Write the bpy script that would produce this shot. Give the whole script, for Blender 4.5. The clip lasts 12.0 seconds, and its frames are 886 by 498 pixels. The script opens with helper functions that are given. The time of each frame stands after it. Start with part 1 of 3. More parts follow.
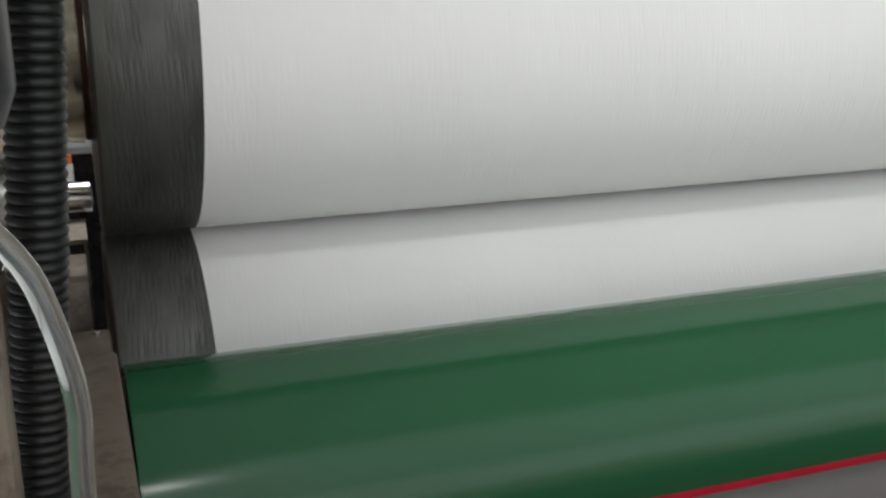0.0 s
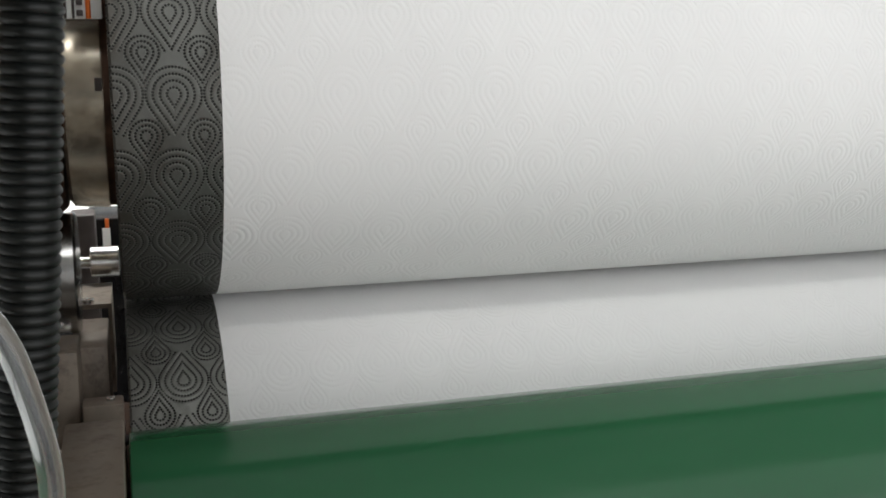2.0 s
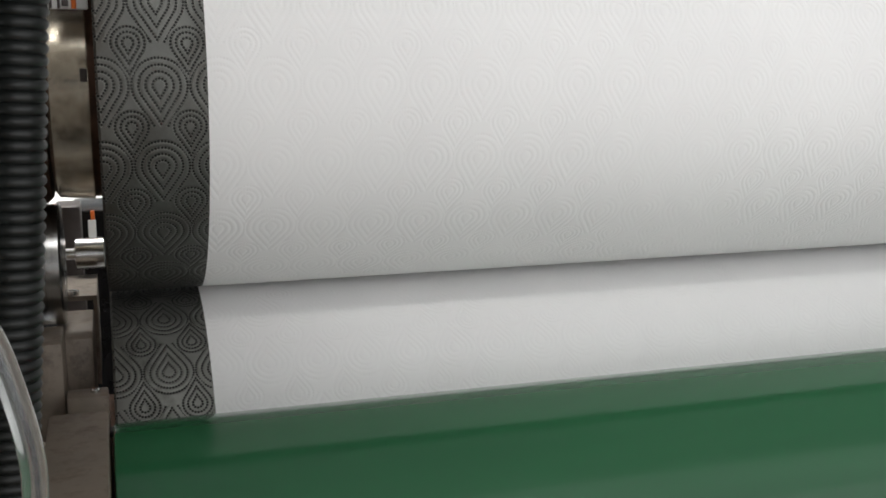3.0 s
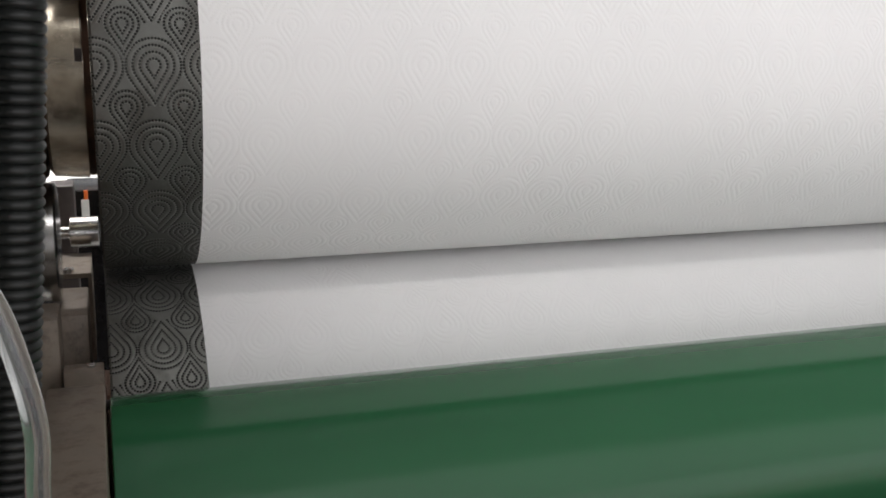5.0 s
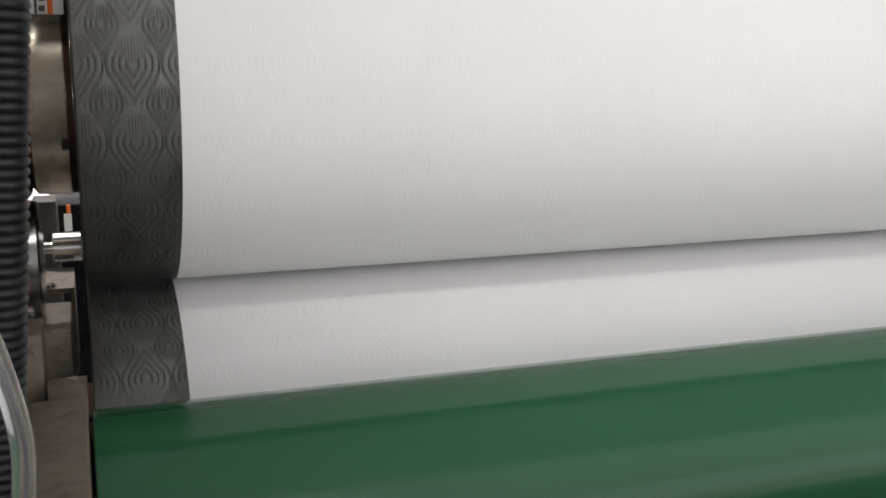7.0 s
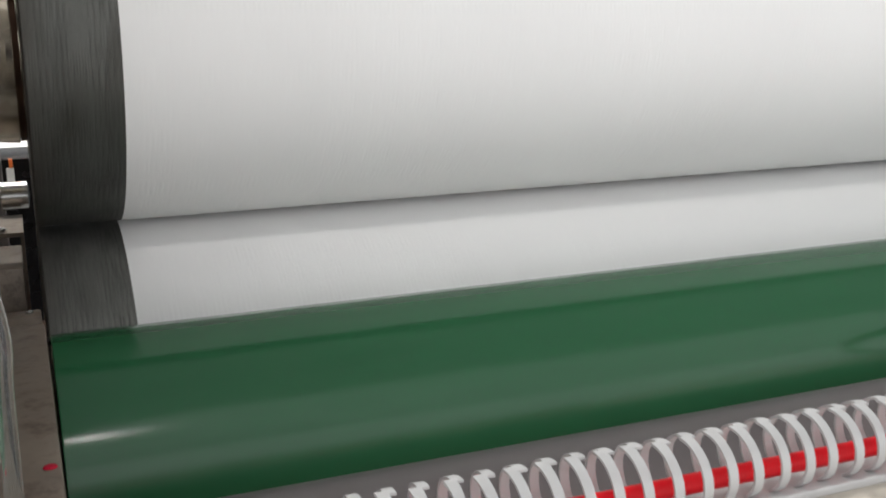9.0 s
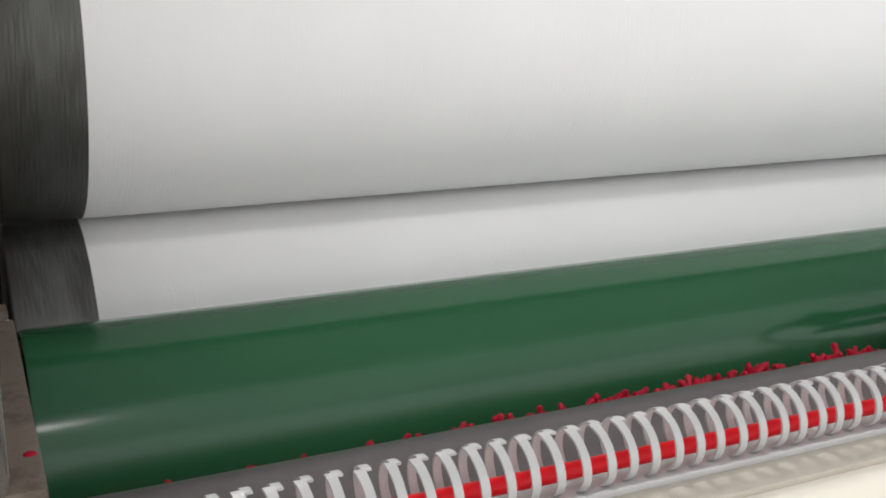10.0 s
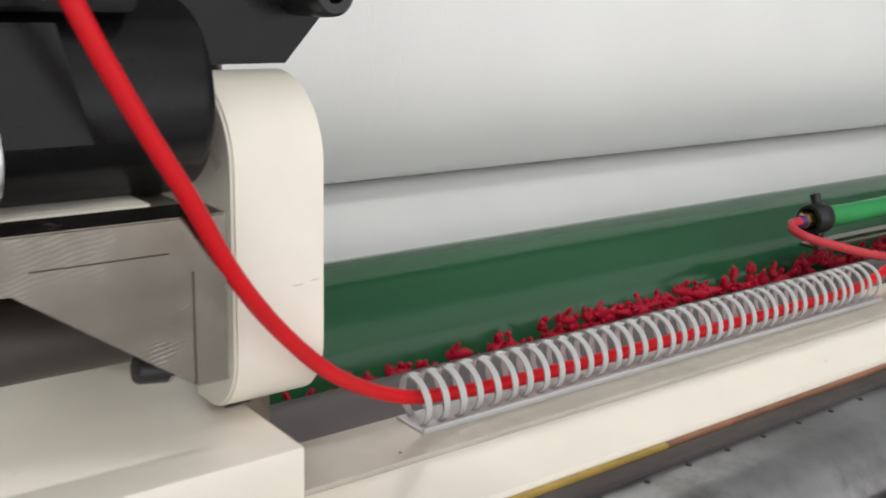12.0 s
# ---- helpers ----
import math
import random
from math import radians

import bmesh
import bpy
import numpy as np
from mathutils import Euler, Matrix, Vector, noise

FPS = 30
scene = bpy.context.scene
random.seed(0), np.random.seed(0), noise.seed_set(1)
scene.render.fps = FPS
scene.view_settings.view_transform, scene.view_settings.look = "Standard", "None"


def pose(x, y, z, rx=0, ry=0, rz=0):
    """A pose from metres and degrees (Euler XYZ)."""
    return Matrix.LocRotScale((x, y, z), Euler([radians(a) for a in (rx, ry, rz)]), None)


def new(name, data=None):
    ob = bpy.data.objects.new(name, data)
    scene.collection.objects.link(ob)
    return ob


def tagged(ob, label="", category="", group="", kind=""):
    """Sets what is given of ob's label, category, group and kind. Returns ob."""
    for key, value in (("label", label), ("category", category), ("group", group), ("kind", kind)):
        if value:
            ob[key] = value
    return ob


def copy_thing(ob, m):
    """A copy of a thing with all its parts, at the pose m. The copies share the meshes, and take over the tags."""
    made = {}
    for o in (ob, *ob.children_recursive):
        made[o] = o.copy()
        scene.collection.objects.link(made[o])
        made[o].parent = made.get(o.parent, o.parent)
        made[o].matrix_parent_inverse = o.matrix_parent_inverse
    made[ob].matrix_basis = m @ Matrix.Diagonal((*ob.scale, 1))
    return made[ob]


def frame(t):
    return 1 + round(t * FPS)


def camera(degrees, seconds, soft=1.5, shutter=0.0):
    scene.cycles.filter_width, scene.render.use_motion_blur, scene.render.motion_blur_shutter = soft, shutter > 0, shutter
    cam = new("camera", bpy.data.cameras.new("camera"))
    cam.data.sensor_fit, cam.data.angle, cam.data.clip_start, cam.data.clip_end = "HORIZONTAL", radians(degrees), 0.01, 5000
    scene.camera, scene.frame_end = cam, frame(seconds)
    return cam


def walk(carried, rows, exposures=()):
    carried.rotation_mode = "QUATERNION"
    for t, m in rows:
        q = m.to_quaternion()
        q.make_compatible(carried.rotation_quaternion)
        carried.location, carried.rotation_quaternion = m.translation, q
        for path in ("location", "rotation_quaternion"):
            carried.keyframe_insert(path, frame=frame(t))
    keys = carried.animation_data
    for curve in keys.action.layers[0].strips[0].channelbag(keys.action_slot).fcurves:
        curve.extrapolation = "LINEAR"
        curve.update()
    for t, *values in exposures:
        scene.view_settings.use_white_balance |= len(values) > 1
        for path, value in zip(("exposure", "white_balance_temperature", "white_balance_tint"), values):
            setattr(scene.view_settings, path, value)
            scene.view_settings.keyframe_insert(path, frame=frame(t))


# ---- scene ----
ZN = 1.10          # height of the nip between the two embossing rolls
R = 0.16           # radius of the embossing rolls
X0, X1 = -0.068, 2.2

# ---- camera and its walk ----
cam = camera(46.3, 12.0, soft=1.7, shutter=0.35)
PATH = [
    (0.0, -0.0844, -0.8475, 0.1946, -14.769, 0.461, -19.931),
    (0.5, -0.0771, -0.8312, 0.1924, -12.284, 0.303, -16.289),
    (1.0, -0.0678, -0.8345, 0.1911, -11.017, 0.074, -15.976),
    (1.5, -0.0632, -0.8360, 0.1921, -10.706, 0.080, -16.517),
    (2.0, -0.0620, -0.8406, 0.1917, -10.871, -0.037, -17.133),
    (2.5, -0.0609, -0.8408, 0.1909, -11.097, -0.252, -17.519),
    (4.5, -0.0634, -0.8498, 0.1927, -11.769, -0.482, -18.075),
    (5.0, -0.0638, -0.8554, 0.1912, -12.207, -0.550, -18.174),
    (5.5, -0.0669, -0.8589, 0.1952, -12.299, -0.735, -18.485),
    (6.0, -0.0668, -0.8639, 0.1976, -12.188, -0.622, -18.690),
    (6.5, -0.0663, -0.8719, 0.2000, -12.013, -0.652, -18.975),
    (7.0, -0.0629, -0.8790, 0.2005, -11.765, -0.330, -19.077),
    (9.0, -0.0759, -0.9571, 0.1988, -14.028, -0.013, -22.390),
    (9.5, -0.0804, -0.9926, 0.2144, -15.325, -0.646, -23.230),
    (10.0, -0.0944, -1.0111, 0.2277, -14.964, -0.879, -25.088),
    (10.5, -0.1172, -1.0232, 0.2403, -14.408, -0.767, -28.419),
    (11.0, -0.1822, -1.0361, 0.2530, -14.858, -1.283, -30.810),
    (11.5, -0.2742, -1.0586, 0.2481, -14.681, -1.494, -33.306),
    (12.0, -0.3774, -1.0847, 0.2402, -14.356, -1.659, -37.343),
]
walk(cam, [(t, pose(x, y, z + ZN, 90 + p, r, w)) for t, x, y, z, p, r, w in PATH],
     exposures=[(0.0, -0.14, 6450, 6.5), (2.7, -0.10, 6500, 8.5), (5.0, -0.10, 6550, 12), (6.8, -0.08, 6600, 12.5), (8.8, -0.06, 6500, 9.5), (11.0, -0.08, 6550, 9), (12.0, -0.18, 6550, 8.5)])

# ---- world and light ----
world = bpy.data.worlds.new("hall_air")
scene.world = world
world.use_nodes = True
world.node_tree.nodes["Background"].inputs[0].default_value = (0.8, 0.85, 0.9, 1)
world.node_tree.nodes["Background"].inputs[1].default_value = 0.2

# tube lamps under the roof: one in front of the machine, and two unseen ones added behind to brighten the cabinet
LAMPS = [(-0.62, -1.9, 3.3, 15), (-0.3, 1.5, 3.3, 120), (3.4, 2.2, 3.3, 20)]
for lx, ly, lz, lw in LAMPS:
    d = bpy.data.lights.new("tube_light", "AREA")
    d.shape, d.size, d.size_y, d.energy, d.color = "RECTANGLE", 1.5, 0.06, lw, (1, 0.985, 0.96)
    ob = new("tube_light", d)
    ob.matrix_world = pose(lx, ly, lz)
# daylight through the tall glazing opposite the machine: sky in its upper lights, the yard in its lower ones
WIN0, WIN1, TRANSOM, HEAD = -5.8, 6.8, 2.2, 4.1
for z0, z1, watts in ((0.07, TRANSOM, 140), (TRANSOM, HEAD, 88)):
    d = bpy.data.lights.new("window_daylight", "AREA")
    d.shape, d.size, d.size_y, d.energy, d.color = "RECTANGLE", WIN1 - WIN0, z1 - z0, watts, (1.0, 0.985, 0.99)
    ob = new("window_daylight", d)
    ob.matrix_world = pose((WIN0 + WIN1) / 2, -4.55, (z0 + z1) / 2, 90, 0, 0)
# unseen fill light added under the roof over the aisle, to even out the shading
d = bpy.data.lights.new("roof_fill", "AREA")
d.shape, d.size, d.size_y, d.energy, d.color = "RECTANGLE", WIN1 - WIN0, 2.6, 48, (1.0, 0.985, 0.99)
ob = new("roof_fill", d)
ob.matrix_world = pose((WIN0 + WIN1) / 2, -3.18, 4.16)

# ---- materials ----
class Nodes:
    """A small builder for node materials."""
    def __init__(self, name):
        self.mat = bpy.data.materials.new(name)
        self.mat.use_nodes = True
        self.t = self.mat.node_tree
        self.bsdf = self.t.nodes["Principled BSDF"]

    def put(self, sock, v):
        if isinstance(v, bpy.types.NodeSocket):
            self.t.links.new(v, sock)
        else:
            sock.default_value = v

    def m(self, op, a, b=0.0, c=0.0, clamp=False):
        n = self.t.nodes.new("ShaderNodeMath")
        n.operation, n.use_clamp = op, clamp
        for s, v in zip(n.inputs, (a, b, c)):
            self.put(s, v)
        return n.outputs[0]

    def coords(self, scale=(1, 1, 1)):
        c = self.t.nodes.new("ShaderNodeTexCoord")
        mp = self.t.nodes.new("ShaderNodeMapping")
        mp.inputs["Scale"].default_value = scale
        self.t.links.new(c.outputs["Object"], mp.inputs["Vector"])
        return mp.outputs[0]

    def noise(self, scale, detail=4, rough=0.55, stretch=(1, 1, 1)):
        n = self.t.nodes.new("ShaderNodeTexNoise")
        n.inputs["Scale"].default_value, n.inputs["Detail"].default_value, n.inputs["Roughness"].default_value = scale, detail, rough
        self.t.links.new(self.coords(stretch), n.inputs["Vector"])
        return n.outputs["Fac"]

    def ramp(self, fac, stops):
        n = self.t.nodes.new("ShaderNodeValToRGB")
        e = n.color_ramp.elements
        while len(e) < len(stops):
            e.new(0.5)
        for k, (p, c) in zip(e, stops):
            k.position = p
            k.color = (*c, 1) if isinstance(c, tuple) else (c, c, c, 1)
        self.put(n.inputs[0], fac)
        return n.outputs[0]

    def mix(self, fac, a, b, mode="MIX"):
        n = self.t.nodes.new("ShaderNodeMix")
        n.data_type, n.blend_type = "RGBA", mode
        self.put(n.inputs["Factor"], fac)
        for s, v in ((n.inputs[6], a), (n.inputs[7], b)):
            self.put(s, (*v, 1) if isinstance(v, tuple) else v)
        return n.outputs[2]

    def bump(self, height, strength=0.3, dist=0.001, normal=None):
        n = self.t.nodes.new("ShaderNodeBump")
        n.inputs["Strength"].default_value, n.inputs["Distance"].default_value = strength, dist
        self.put(n.inputs["Height"], height)
        if normal is not None:
            self.put(n.inputs["Normal"], normal)
        return n.outputs[0]

    def finish(self, color, rough, metal=0.0, normal=None, **more):
        b = self.bsdf.inputs
        self.put(b["Base Color"], (*color, 1) if isinstance(color, tuple) else color)
        self.put(b["Roughness"], rough)
        self.put(b["Metallic"], metal)
        if normal is not None:
            self.put(b["Normal"], normal)
        for k, v in more.items():
            self.put(b[k.replace("_", " ")], v)
        return self.mat


def surface(name, base, rough, metal=0.0, spread=0.25, scale=30, dirt=0.0, dirt_color=(0.05, 0.035, 0.02), bump=0.1, grain=400,
            stretch=(1, 1, 1), bump_size=0.0005, dirt_scale=14, **more):
    """A surface with large mottling, fine grain and patches of dirt."""
    n = Nodes(name)
    lo, hi = tuple(c * (1 - spread) for c in base), tuple(min(1, c * (1 + spread)) for c in base)
    color = n.ramp(n.noise(scale, 5, 0.6, stretch), [(0.3, lo), (0.7, hi)])
    if dirt:
        d = n.m("MULTIPLY", n.ramp(n.noise(dirt_scale, 8, 0.7), [(0.5, 0.0), (0.72, 1.0)]), dirt)
        color = n.mix(d, color, dirt_color)
    fine = n.noise(grain, 3, 0.6, stretch)
    r = n.m("MULTIPLY_ADD", n.noise(scale * 2, 4, 0.6, stretch), rough * 0.5, rough * 0.75)
    return n.finish(color, r, metal, n.bump(fine, bump, bump_size), **more)


PITCH_X, REPEATS, DOT = 0.036, 19, 0.0021


def drops(n, flip, phase):
    """Height of the dotted teardrop rings on a roll whose axis is x: 1 in a dot, 0 between."""
    sep = n.t.nodes.new("ShaderNodeSeparateXYZ")
    c = n.t.nodes.new("ShaderNodeTexCoord")
    n.t.links.new(c.outputs["Object"], sep.inputs[0])
    x, y, z = sep.outputs
    ang = n.m("ARCTAN2", z, y)
    pitch_v = 2 * math.pi * R / REPEATS
    u0 = n.m("ADD", n.m("DIVIDE", x, PITCH_X), 0.328)
    v0 = n.m("ADD", n.m("MULTIPLY", ang, flip * REPEATS / (2 * math.pi)), phase)

    def drop(du, dv, step, rings):
        # nearest drop of this lattice, in metres from its middle
        u = n.m("MULTIPLY", n.m("SUBTRACT", n.m("FRACT", n.m("ADD", u0, du)), 0.5), PITCH_X)
        v = n.m("MULTIPLY", n.m("SUBTRACT", n.m("FRACT", n.m("ADD", v0, dv)), 0.5), pitch_v)
        au = n.m("ABSOLUTE", u)
        k = 1.9
        sa, ca = 1 / k, math.sqrt(1 - 1 / k ** 2)
        cone = n.m("ADD", n.m("MULTIPLY", au, ca), n.m("MULTIPLY", v, sa))
        rad = n.m("SQRT", n.m("ADD", n.m("MULTIPLY", u, u), n.m("MULTIPLY", v, v)))
        tip = n.m("GREATER_THAN", n.m("MULTIPLY", v, ca / sa), au)
        g = n.m("ADD", n.m("MULTIPLY", tip, cone), n.m("MULTIPLY", n.m("SUBTRACT", 1.0, tip), rad))
        q = n.m("DIVIDE", g, step)
        ring = n.m("ROUND", q)
        across = n.m("ABSOLUTE", n.m("SUBTRACT", q, ring))
        # way along the ring from its tip: down the straight side, then round the bow
        r = n.m("MULTIPLY", ring, step)
        side = ca / sa
        turn = math.atan2(ca, sa)
        on_side = n.m("SUBTRACT", n.m("MULTIPLY", r, side), n.m("SUBTRACT", n.m("MULTIPLY", v, ca), n.m("MULTIPLY", au, sa)))
        on_bow = n.m("MULTIPLY", r, n.m("ADD", n.m("SUBTRACT", n.m("ARCTAN2", au, v), turn), side))
        way = n.m("ADD", n.m("MULTIPLY", tip, on_side), n.m("MULTIPLY", n.m("SUBTRACT", 1.0, tip), on_bow))
        length = n.m("MULTIPLY", r, side + math.pi - turn)
        count = n.m("MAXIMUM", n.m("ROUND", n.m("DIVIDE", length, DOT)), 2.0)
        w = n.m("MULTIPLY", n.m("DIVIDE", way, n.m("MAXIMUM", length, 0.0001)), count)
        along = n.m("ABSOLUTE", n.m("SUBTRACT", w, n.m("ROUND", w)))
        ax = n.m("MULTIPLY", across, step * 1000)
        ay = n.m("MULTIPLY", along, DOT * 1000)
        d = n.m("SQRT", n.m("ADD", n.m("MULTIPLY", ax, ax), n.m("MULTIPLY", ay, ay)))
        dot = n.m("MULTIPLY", n.m("SUBTRACT", 1.0, d), 2.6, clamp=True)
        band = n.m("SUBTRACT", 1.0, n.m("MULTIPLY", n.m("MULTIPLY", across, across), 7.0), clamp=True)
        inside = n.m("MULTIPLY", n.m("GREATER_THAN", ring, 0.5), n.m("LESS_THAN", ring, rings + 0.5))
        return n.m("MULTIPLY", dot, inside), n.m("MULTIPLY", band, inside), n.m("LESS_THAN", q, rings + 0.6)

    big, big_band, in_big = drop(0.0, 0.0, 0.0043, 4)
    small, small_band, in_small = drop(0.5, 0.5, 0.0034, 3)
    rest = n.m("SUBTRACT", 1.0, in_small)
    return n.m("MAXIMUM", small, n.m("MULTIPLY", big, rest)), n.m("MAXIMUM", small_band, n.m("MULTIPLY", big_band, rest))


def roll_steel(name, flip, phase, depth, light_gain):
    n = Nodes(name)
    dots, bands = drops(n, flip, phase)
    # the last factor paints extra light into the base colour
    color = n.ramp(n.noise(14, 6, 0.65), [(0.3, tuple(c * light_gain for c in (0.098, 0.1, 0.092))), (0.7, tuple(c * light_gain for c in (0.165, 0.168, 0.156)))])
    # oil and paper dust smeared round the roll, thickest at its end
    smear = n.ramp(n.noise(22, 6, 0.65, (1.4, 1, 1)), [(0.48, 0.0), (0.68, 0.7)])
    color = n.mix(smear, color, (0.06, 0.055, 0.046))
    sep = n.t.nodes.new("ShaderNodeSeparateXYZ")
    n.t.links.new(n.coords(), sep.inputs[0])
    rim = n.m("MULTIPLY", n.m("SUBTRACT", 1.0, n.m("DIVIDE", n.m("SUBTRACT", sep.outputs[0], X0), 0.022), clamp=True), n.noise(30, 4, 0.6))
    color = n.mix(rim, color, (0.05, 0.038, 0.028))
    # dots clogged with dust in patches, so that the engraving shows unevenly
    clear = n.ramp(n.noise(17, 3, 0.5), [(0.3, 0.55), (0.46, 1.0)])
    color = n.mix(n.m("MULTIPLY", n.m("MULTIPLY", bands, clear), 0.4 * depth), color, (0.27, 0.27, 0.25))
    ink = n.m("MULTIPLY", n.m("MULTIPLY", dots, clear), depth)
    color = n.mix(ink, color, (0.008, 0.008, 0.0075))
    h = n.m("SUBTRACT", n.m("MULTIPLY", n.noise(900, 2), 0.08), n.m("ADD", n.m("MULTIPLY", dots, clear), n.m("MULTIPLY", bands, 0.35)))
    return n.finish(color, n.m("MULTIPLY_ADD", n.noise(40, 4), 0.2, 0.36), 0.45, n.bump(h, 0.7, 0.001))


def paper_mat(name, flip, phase):
    n = Nodes(name)
    dots, bands = drops(n, flip, phase)
    color = n.ramp(n.noise(6, 4), [(0.3, (0.87, 0.868, 0.865)), (0.7, (0.90, 0.90, 0.895))])
    fibre = n.noise(700, 3, 0.6)
    relief = n.m("ADD", n.m("MULTIPLY", dots, 0.5), n.m("MULTIPLY", bands, 0.5))
    worn = n.ramp(n.noise(9, 3, 0.5), [(0.35, 0.35), (0.65, 1.0)])
    h = n.m("SUBTRACT", n.m("MULTIPLY", fibre, 0.10), n.m("MULTIPLY", relief, worn))
    return n.finish(color, 0.40, 0.0, n.bump(h, 0.36, 0.001), Specular_IOR_Level=0.25, Diffuse_Roughness=1.0, Sheen_Weight=0.22, Sheen_Roughness=0.6)


def green_rubber():
    n = Nodes("green_rubber")
    color = n.ramp(n.noise(9, 4, 0.5, (0.15, 1, 1)), [(0.3, (0.020, 0.108, 0.045)), (0.7, (0.029, 0.140, 0.060))])
    streak = n.noise(220, 3, 0.6, (0.01, 1, 1))
    r = n.m("MULTIPLY_ADD", n.noise(30, 4, 0.5, (0.05, 1, 1)), 0.07, 0.12)
    return n.finish(color, r, 0.0, n.bump(streak, 0.03, 0.0004), Specular_IOR_Level=0.45)


def polished_plate():
    """Bare steel, ground by hand in overlapping arcs and smeared with oil."""
    n = Nodes("polished_steel_plate")
    arcs = n.t.nodes.new("ShaderNodeTexWave")
    arcs.wave_type, arcs.rings_direction = "RINGS", "Y"
    arcs.inputs["Scale"].default_value, arcs.inputs["Distortion"].default_value, arcs.inputs["Detail"].default_value = 150, 5, 3
    arcs.inputs["Detail Scale"].default_value = 0.6
    n.t.links.new(n.coords(), arcs.inputs["Vector"])
    where = n.ramp(n.noise(20, 4, 0.6), [(0.54, 0.0), (0.68, 0.8)])
    mark = n.m("MULTIPLY", arcs.outputs["Fac"], where)
    oil = n.ramp(n.noise(24, 6, 0.65), [(0.4, 0.0), (0.7, 0.8)])
    color = n.mix(oil, n.mix(mark, (0.21, 0.188, 0.165), (0.33, 0.31, 0.285)), (0.14, 0.12, 0.10))
    r = n.m("ADD", n.m("MULTIPLY_ADD", n.noise(45, 5, 0.6), 0.10, 0.13), n.m("MULTIPLY", mark, 0.15))
    h = n.m("ADD", n.m("MULTIPLY", mark, 0.5), n.m("MULTIPLY", n.noise(700, 3), 0.25))
    return n.finish(color, r, 0.92, n.bump(h, 0.03, 0.0004))


# one steel twice: the lower copy is lightened 1.65 times, as if better lit
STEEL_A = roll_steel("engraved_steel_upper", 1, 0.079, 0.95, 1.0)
STEEL_B = roll_steel("engraved_steel_lower_lit", -1, 0.398, 1.0, 1.65)
PAPER_A = paper_mat("tissue_upper", 1, 0.079)
PAPER_B = paper_mat("tissue_lower", -1, 0.398)
GREEN = green_rubber()
HUB = surface("stained_hub_steel", (0.86, 0.79, 0.65), 0.2, 0.8, 0.15, 40, 0.75, (0.07, 0.042, 0.025), 0.25, dirt_scale=45)
RUST = surface("rusty_iron", (0.10, 0.05, 0.03), 0.7, 0.3, 0.5, 60, 0.6, (0.02, 0.014, 0.01), 0.4)
STEEL = surface("bright_steel", (0.62, 0.62, 0.61), 0.25, 1.0, 0.1, 30, 0.15, grain=300, stretch=(0.05, 1, 1))
BRUSHED = polished_plate()
CREAM = surface("cream_paint", (0.82, 0.77, 0.68), 0.30, 0, 0.045, 10, 0.05, (0.60, 0.52, 0.42), 0.06, 350, dirt_scale=11)
FRAME = surface("beige_machine_paint", (0.235, 0.192, 0.152), 0.46, 0, 0.22, 22, 0.8, (0.075, 0.04, 0.028), 0.2, 250, dirt_scale=60)
STRIP = surface("worn_beige_strip", (0.47, 0.43, 0.37), 0.5, 0, 0.08, 25, 0.25, (0.25, 0.2, 0.15), 0.1)
BLACK = surface("black_plastic", (0.012, 0.012, 0.013), 0.38, 0, 0.3, 40, 0.0, bump=0.15, grain=250)
BLACK_PAINT = surface("black_cast_paint", (0.0065, 0.0065, 0.0075), 0.24, 0, 0.3, 30, 0.1, (0.03, 0.027, 0.025), 0.25, 160, Specular_IOR_Level=0.24)
CONDUIT = surface("conduit_plastic", (0.009, 0.011, 0.0105), 0.42, 0, 0.3, 60, 0.25, (0.03, 0.03, 0.027), 0.1, Specular_IOR_Level=0.45)
GREY = surface("grey_roll_coating", (0.165, 0.146, 0.148), 0.42, 0, 0.12, 20, 0.35, (0.10, 0.07, 0.07), 0.1, 200, (0.2, 1, 1))
DUCT = surface("grey_white_duct_plastic", (0.47, 0.47, 0.47), 0.3, 0, 0.05, 30, 0.15, (0.4, 0.38, 0.36), 0.05)
RED_HOSE = surface("red_hose", (0.62, 0.005, 0.012), 0.42, 0, 0.08, 30, 0.1, (0.4, 0.01, 0.012), 0.05, Specular_IOR_Level=0.25)
PINK_HOSE = surface("translucent_red_hose", (0.72, 0.05, 0.07), 0.25, 0, 0.08, 30, 0, bump=0.03)
RED_WET = surface("red_dye", (0.55, 0.007, 0.038), 0.42, 0, 0.2, 60, 0, bump=0.15, grain=200, Specular_IOR_Level=0.3)
GREEN_HOSE = surface("green_hose", (0.03, 0.36, 0.10), 0.35, 0, 0.1, 30, 0, bump=0.05)
BLUE = surface("blue_plastic", (0.03, 0.05, 0.35), 0.35, 0, 0.1, 30)
BRASS = surface("brass", (0.62, 0.40, 0.16), 0.28, 1.0, 0.15, 60, 0.2)
YELLOW = surface("yellow_edge", (0.36, 0.24, 0.05), 0.5, 0, 0.3, 25, 0.85, (0.26, 0.09, 0.045), dirt_scale=7)
DARK_BEAM = surface("dark_grey_steel", (0.062, 0.051, 0.048), 0.5, 0.2, 0.25, 20, 0.4, (0.03, 0.02, 0.018))
GALV = surface("grey_galvanised_plate", (0.27, 0.27, 0.275), 0.36, 0.75, 0.3, 18, 0.7, (0.12, 0.10, 0.095), 0.15, dirt_scale=26)
WHITE_PANEL = surface("white_enamel", (0.8, 0.8, 0.78), 0.4, 0, 0.03, 10)
ORANGE = surface("orange_plastic", (0.75, 0.16, 0.02), 0.4, 0, 0.1, 20)
